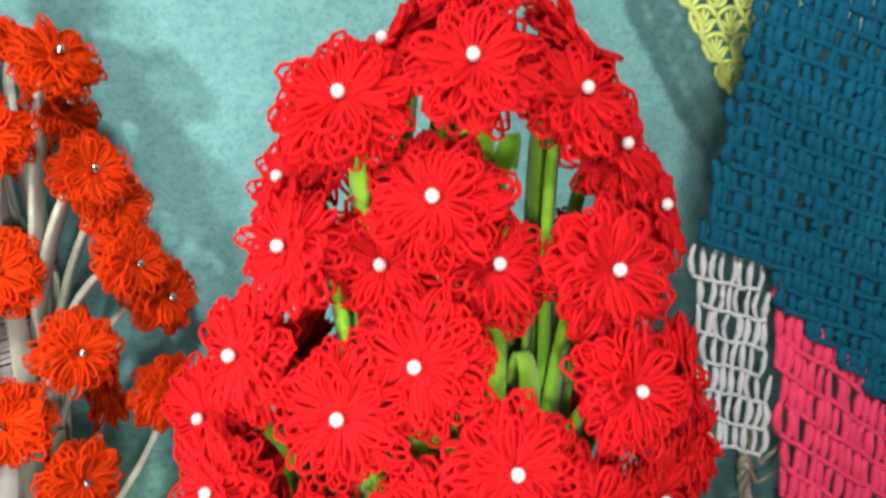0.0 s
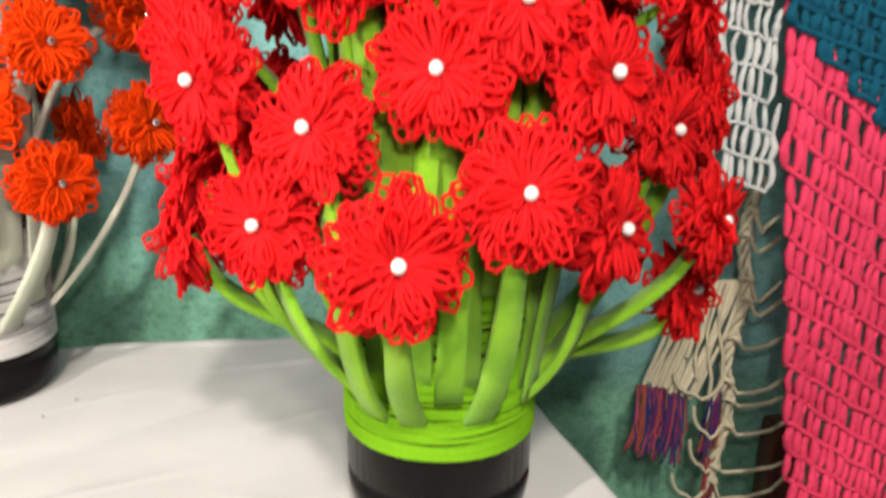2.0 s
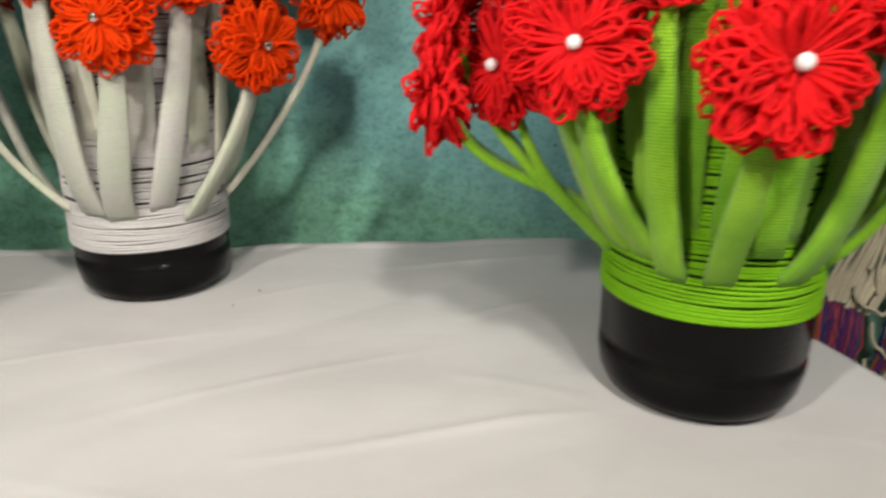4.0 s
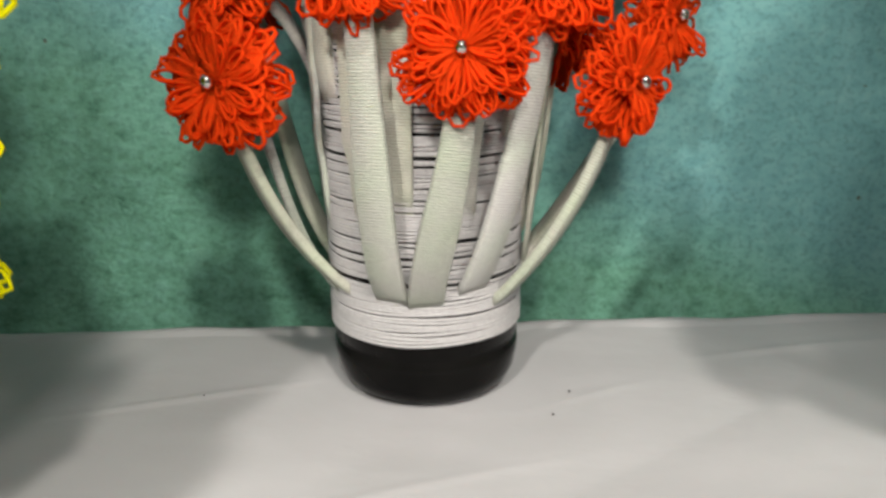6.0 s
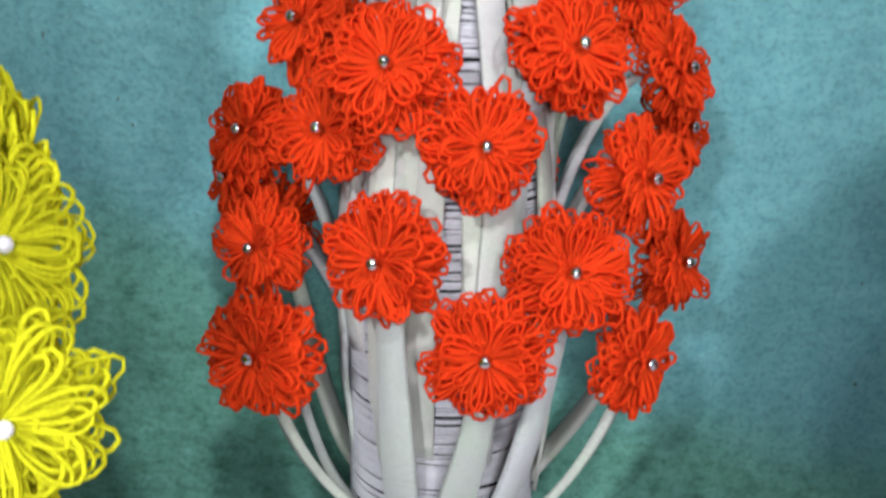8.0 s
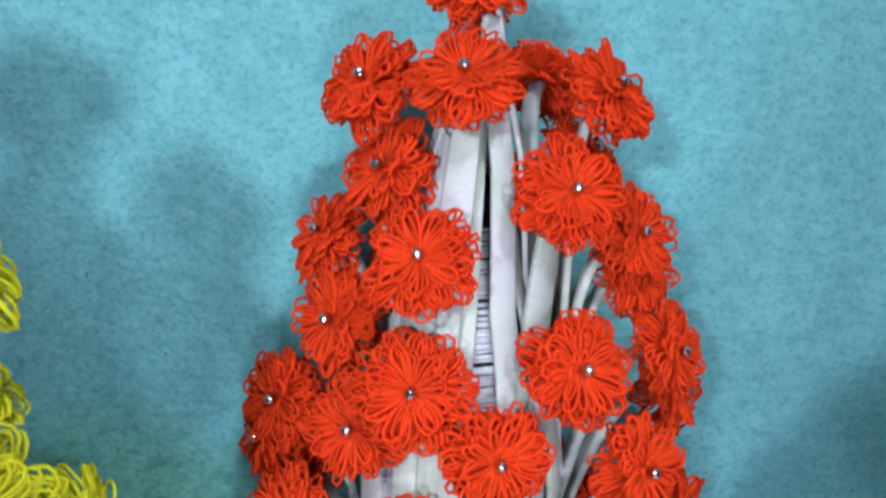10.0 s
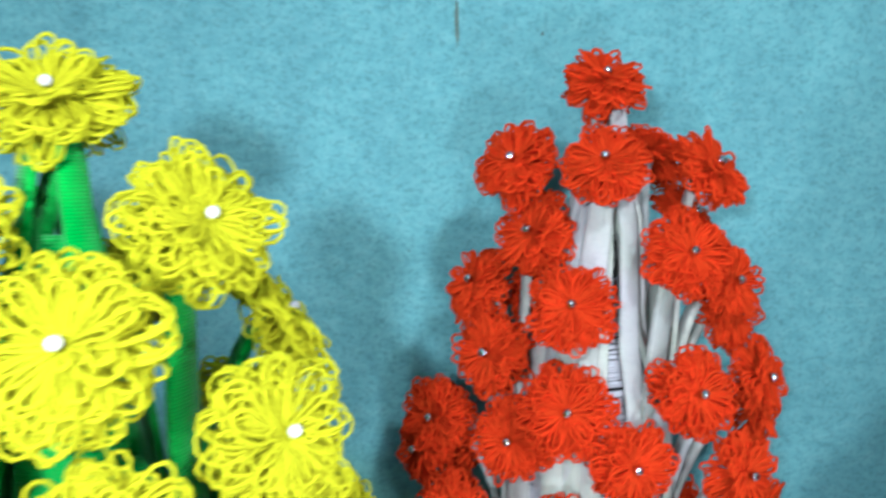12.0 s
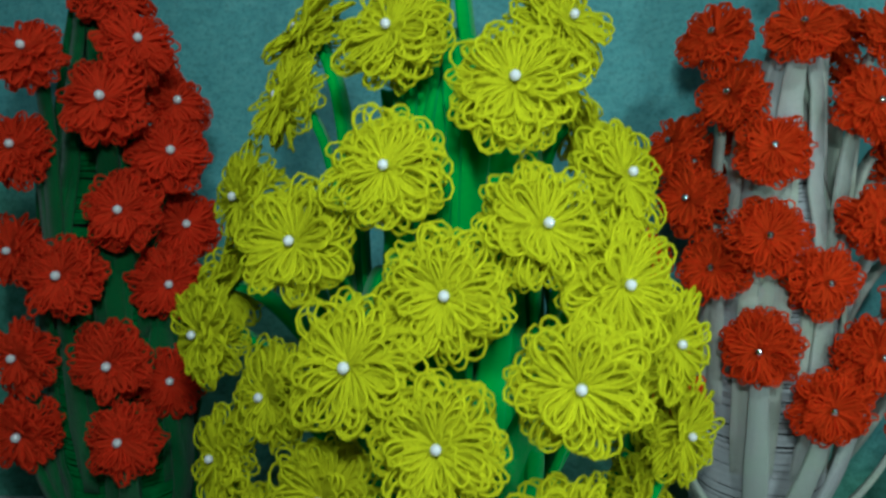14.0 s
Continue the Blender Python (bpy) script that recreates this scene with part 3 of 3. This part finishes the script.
flower_vase(dict(seed=3, axis=(0.0007, 0.0064, 0), lean=(0.008, 0.0, 0), radius=0.0566, height=0.44, rim=0.041, band=0.074, apex=0.54, thread=WHITE_THREAD,
                 yarn=ORANGE, bead=SILVER, bead_label="round silver bead", bead_size=0.0036, strip=0.0180, strip_mat=WHITE_STRIP, bloom=0.0350, wire=0.00118, climbers=11, climb=0.545, arcs=12,
                 flowers=WHITE_FRONT + WHITE_SIDE + WHITE_BACK,
                 label="black bottle wound in white yarn with orange yarn flowers"))
flower_vase(dict(seed=5, axis=(0.3536, -0.1941, 0), lean=(0.008, -0.008, 0), radius=0.0566, height=0.34, rim=0.060, apex=0.515, thread=GREEN_THREAD,
                 yarn=RED, bead=PEARL, bead_label="glossy white pearl bead", bead_size=0.0034, strip=0.0165, strip_mat=GREEN_STRIP, bloom=0.0368, arc_reach=0.080, front_arcs=True, wire=0.00128, climbers=16, climb=0.48, arcs=30,
                 flowers=RED_FRONT + RED_SIDE + RED_BACK,
                 label="black bottle wound in lime green yarn with bright red flowers"))
flower_vase(dict(seed=8, axis=(-0.276, -0.222, 0), lean=(0.0, 0.008, 0), radius=0.0566, height=0.36, rim=0.045, apex=0.51, thread=DEEP_THREAD,
                 yarn=YELLOW, bead=PEARL, bead_label="glossy white pearl bead", bead_size=0.0027, strip=0.0190, strip_mat=DEEP_STRIP, bloom=0.0352, wire=0.00084, wide=0.155, open_rim=0.5, steps=15, sides=4, climbers=11, climb=0.515, arcs=24, front_arcs=True,
                 flowers=YELLOW_FRONT + YELLOW_SIDE + YELLOW_BACK,
                 label="bottle wound in green yarn with lemon yellow yarn flowers"))
flower_vase(dict(seed=13, axis=(-0.585, -0.04, 0), lean=(0.0, 0.0, 0), radius=0.0566, height=0.46, rim=0.045, apex=0.57, thread=DARK_THREAD,
                 yarn=SCARLET, bead=PEARL, bead_label="glossy white pearl bead", bead_size=0.0036, strip=0.0160, strip_mat=DARK_STRIP, bloom=0.0350, wire=0.00112, climbers=11, climb=0.57, arcs=8,
                 flowers=SCARLET_FRONT,
                 label="bottle wound in dark green yarn with scarlet yarn flowers"))


# ---------------------------------------------------------------- crochet pieces hung on the wall
def stitches(name, inside, x0, x1, z0, z1, dx, dz, y, wire, mat, parent, fill=1.0, slope=0.0, seed=1):
    """Rows of upright crochet stitches with a cord along each row, kept where inside(x, z) holds."""
    rnd = random.Random(seed)
    verts, faces = [], []
    rows, cols = int((z1 - z0) / dz), int((x1 - x0) / dx)
    for j in range(rows):
        run = []
        for i in range(cols + 1):
            x = x0 + i * dx
            z = z0 + j * dz + slope * (x - x0)
            ok = inside(x, z)
            if ok:
                run.append(Vector((x + rnd.uniform(-1, 1) * dx * 0.15, y - 0.001 + rnd.uniform(-1, 1) * 0.0012, z + rnd.uniform(-1, 1) * dz * 0.07)))
                if rnd.random() < fill:
                    bow = rnd.uniform(-0.45, 0.45) * dx
                    lean_x, fat = rnd.uniform(-0.28, 0.28) * dx, wire * rnd.uniform(0.78, 1.22)
                    pts = [Vector((x + bow * math.sin(math.pi * k / 4) + lean_x * k / 4, y + rnd.uniform(-1, 1) * 0.0010, z + dz * k / 4 * 1.06)) for k in range(5)]
                    tube(verts, faces, pts, [fat * w for w in (0.75, 1.25, 1.35, 1.1, 0.65)], 5)
            if (not ok or i == cols) and len(run) > 1:
                tube(verts, faces, run, wire * 0.8, 5)
            if not ok:
                run = []
    ob = part(name, mesh_of(name, verts, faces, mat), parent)
    return tagged(ob, kind="stuff")


HANG_Y = -0.045
shawl = tagged(new("crochet_shawl"), "crocheted wool shawl in teal, pink and white hanging before the wall", "shawl")


def seam(x):
    return 0.303 - 0.90 * (x - 0.647)


def teal_in(x, z):
    return x > 0.575 + (z - 0.36) * 0.19 and z > (0.352 - 0.30 * (x - 0.575) if x < 0.642 else seam(x)) and x < 1.02


def pink_in(x, z):
    return 0.650 + (0.28 - z) * 0.150 < x < 1.02 and z < seam(x) + 0.004


def net_in(x, z):
    return 0.573 + (0.34 - z) * 0.16 < x < 0.642 + (0.30 - z) * 0.16 and 0.165 < z < 0.349 - 0.30 * (x - 0.575)


stitches("teal_panel", teal_in, 0.56, 1.03, -0.05, 0.72, 0.0086, 0.0165, HANG_Y, 0.0037, TEAL, shawl, slope=-0.32, seed=2)
stitches("pink_panel", pink_in, 0.63, 1.03, -0.52, 0.40, 0.0088, 0.0270, HANG_Y + 0.003, 0.0034, PINK, shawl, 1.0, slope=-0.62, seed=3)
stitches("white_panel", net_in, 0.56, 0.72, -0.02, 0.36, 0.0084, 0.0235, HANG_Y + 0.006, 0.0022, NET, shawl, 1.0, slope=-0.27, seed=4)
box("hanging_rod", (0.52, 0.012, 0.012), (0.81, HANG_Y + 0.003, 0.72), BOARD, 0.004, shawl)

# pale lime lace corner
LACE_Y = 0.050
lace = tagged(new("lace_shawl"), "pale lime crochet lace corner hanging beside the teal shawl", "shawl")
lv, lf = [], []
for k in range(7):
    cz = 0.492 + 0.023 * k
    for q in range(k // 2 + 2):
        cx = 0.640 - 0.62 * (cz - 0.492) + q * 0.026
        ring = [Vector((cx + 0.011 * math.cos(a) * (1 + 0.2 * math.sin(3 * a)), LACE_Y, cz + 0.0115 * math.sin(a))) for a in (2 * math.pi * j / 14 for j in range(14))]
        tube(lv, lf, ring, 0.0024, 5, True)
        for j in range(5):
            w = math.pi * (0.15 + 0.7 * j / 4)
            tube(lv, lf, [Vector((cx, LACE_Y, cz - 0.008)), Vector((cx + 0.009 * math.cos(w), LACE_Y - 0.001, cz - 0.008 + 0.017 * math.sin(w)))], 0.0018, 5)
edge = [Vector((0.644 - 0.62 * (z - 0.476) - 0.004 * math.sin(k * 2.1), LACE_Y - 0.001, z)) for k, z in enumerate(0.476 + 0.012 * k for k in range(15))]
tube(lv, lf, edge, 0.0030, 5)
tagged(part("lace", mesh_of("lace", lv, lf, LIME), lace), kind="stuff")
hv, hf = [], []
tube(hv, hf, [Vector((0.552, LACE_Y - 0.004, 0.640)), Vector((0.552, WALL_Y + 0.01, 0.636))], 0.002, 8)
part("nail", mesh_of("nail", hv, hf, SILVER), lace, "steel nail in the wall")

# knotted cream net with tassels, below and behind the shawl
NET_Y = 0.062
macrame = tagged(new("macrame_net"), "cream knotted cord net with multicoloured thread tassels by the wall", "wall hanging")
rm = random.Random(21)


def pink_edge(z):
    return 0.735 + (0.05 - z) * 0.16


def cord_x(z):
    return 0.706 - (0.10 - z) * 0.02 + 0.005 * math.sin(z * 45)


nv, nf = [], []
for turn in (0.0, 2.1, 4.2):
    path = [Vector((cord_x(z) + 0.0042 * math.cos(z * 130 + turn), NET_Y + 0.0042 * math.sin(z * 130 + turn), z)) for z in (0.16 - 0.008 * k for k in range(58))]
    tube(nv, nf, path, 0.0034, 6)
tagged(part("twisted_cord", mesh_of("twisted_cord", nv, nf, CREAM), macrame), kind="stuff")
nv, nf = [], []
for k in range(13):
    z = 0.135 - 0.036 * k + rm.uniform(-0.012, 0.012)
    x0, x1 = cord_x(z), pink_edge(z)
    drop = rm.uniform(0.006, 0.028)
    path = [Vector((x0, NET_Y - 0.004, z + 0.014)), Vector((x0 + 0.004, NET_Y - 0.007, z - drop * 0.3)), Vector((x0 + 0.010, NET_Y - 0.008, z - drop)), Vector((x0 + (x1 - x0) * 0.55, NET_Y - 0.008, z - drop * 1.05)),
            Vector((x1 - 0.004, NET_Y - 0.007, z - drop * 0.8)), Vector((x1 + 0.012, NET_Y - 0.005, z - drop * 0.2))]
    tube(nv, nf, path, 0.0021, 6)
    knot = [Vector((x0 + 0.005 * math.cos(a), NET_Y - 0.006 + 0.004 * math.sin(a), z + 0.003 * math.sin(2 * a))) for a in (2 * math.pi * j / 10 for j in range(10))]
    tube(nv, nf, knot, 0.0026, 5, True)
for k in range(5):
    z = -0.045 - 0.040 * k
    x0 = cord_x(z)
    wide, deep = rm.uniform(0.035, 0.060), rm.uniform(0.030, 0.048)
    path = [Vector((x0 - wide * (1 - math.cos(a)) / 2 * 1.0 - 0.002, NET_Y - 0.006, z - deep * math.sin(a) * (0.9 if a < 1.6 else 0.7))) for a in (math.pi * j / 9 for j in range(10))]
    tube(nv, nf, path, 0.0020, 6)
for k in range(4):
    x = 0.655 + 0.011 * k
    path = [Vector((x + 0.006 * math.sin(j * 1.3 + k), NET_Y - 0.003 + 0.002 * math.cos(j), 0.05 - 0.026 * j)) for j in range(4 + k)]
    tube(nv, nf, path, 0.0021, 6)
tagged(part("cord_net", mesh_of("cord_net", nv, nf, CREAM), macrame), kind="stuff")
mv, mf = [], []
for c in range(20):
    u = c / 19
    x = 0.607 + 0.062 * u
    tube(mv, mf, [Vector((x + 0.042, NET_Y + 0.004, 0.052)), Vector((x + 0.022 + rm.uniform(-0.006, 0.006), NET_Y + rm.uniform(-0.003, 0.004), -0.006)),
                  Vector((x + rm.uniform(-0.003, 0.003), NET_Y, -0.056 - 0.022 * u + rm.uniform(-0.004, 0.004)))], [0.0018, 0.0023, 0.0026], 6)
tagged(part("fringe_band", mesh_of("fringe_band", mv, mf, CREAM), macrame), kind="stuff")
for tx, tz in ((0.606, -0.058), (0.617, -0.061), (0.629, -0.064), (0.641, -0.070), (0.652, -0.076), (0.690, -0.072), (0.694, -0.150), (0.712, -0.215)):
    for tm in rm.sample(TASSEL, 3):
        tv, tf = [], []
        for k in range(5):
            x = tx + rm.uniform(-0.006, 0.006)
            tube(tv, tf, [Vector((x, NET_Y - 0.002, tz)), Vector((x + rm.uniform(-0.007, 0.005), NET_Y - 0.004 + rm.uniform(-0.004, 0.004), tz - 0.035)), Vector((x + rm.uniform(-0.012, 0.004), NET_Y - 0.003, tz - rm.uniform(0.055, 0.085)))], 0.0013, 5)
        part("tassel", mesh_of("tassel", tv, tf, tm), macrame)

# a dark post that stands behind the shawl
post = tagged(new("wooden_post"), "dark reddish-brown wooden post standing behind the pink shawl", "post")
box("shaft", (0.036, 0.030, 0.62), (0.800, 0.095, -0.44), POST_WOOD, 0.003, post)

# crumbs and lint on the cloth
rc = random.Random(6)
for cx, cy in ((0.069, -0.058), (0.084, -0.031), (-0.132, -0.023), (-0.232, -0.066)):
    bm = bmesh.new()
    bmesh.ops.create_icosphere(bm, subdivisions=1, radius=0.0007)
    for v in bm.verts:
        v.co *= rc.uniform(0.6, 1.4)
    me = bpy.data.meshes.new("crumb")
    bm.to_mesh(me)
    bm.free()
    me.materials.append(BOARD)
    crumb = tagged(new("crumb", me), "tiny dark crumb lying on the white tablecloth", "crumb", "crumbs on the cloth")
    crumb.location = (cx, cy, 0.0040)
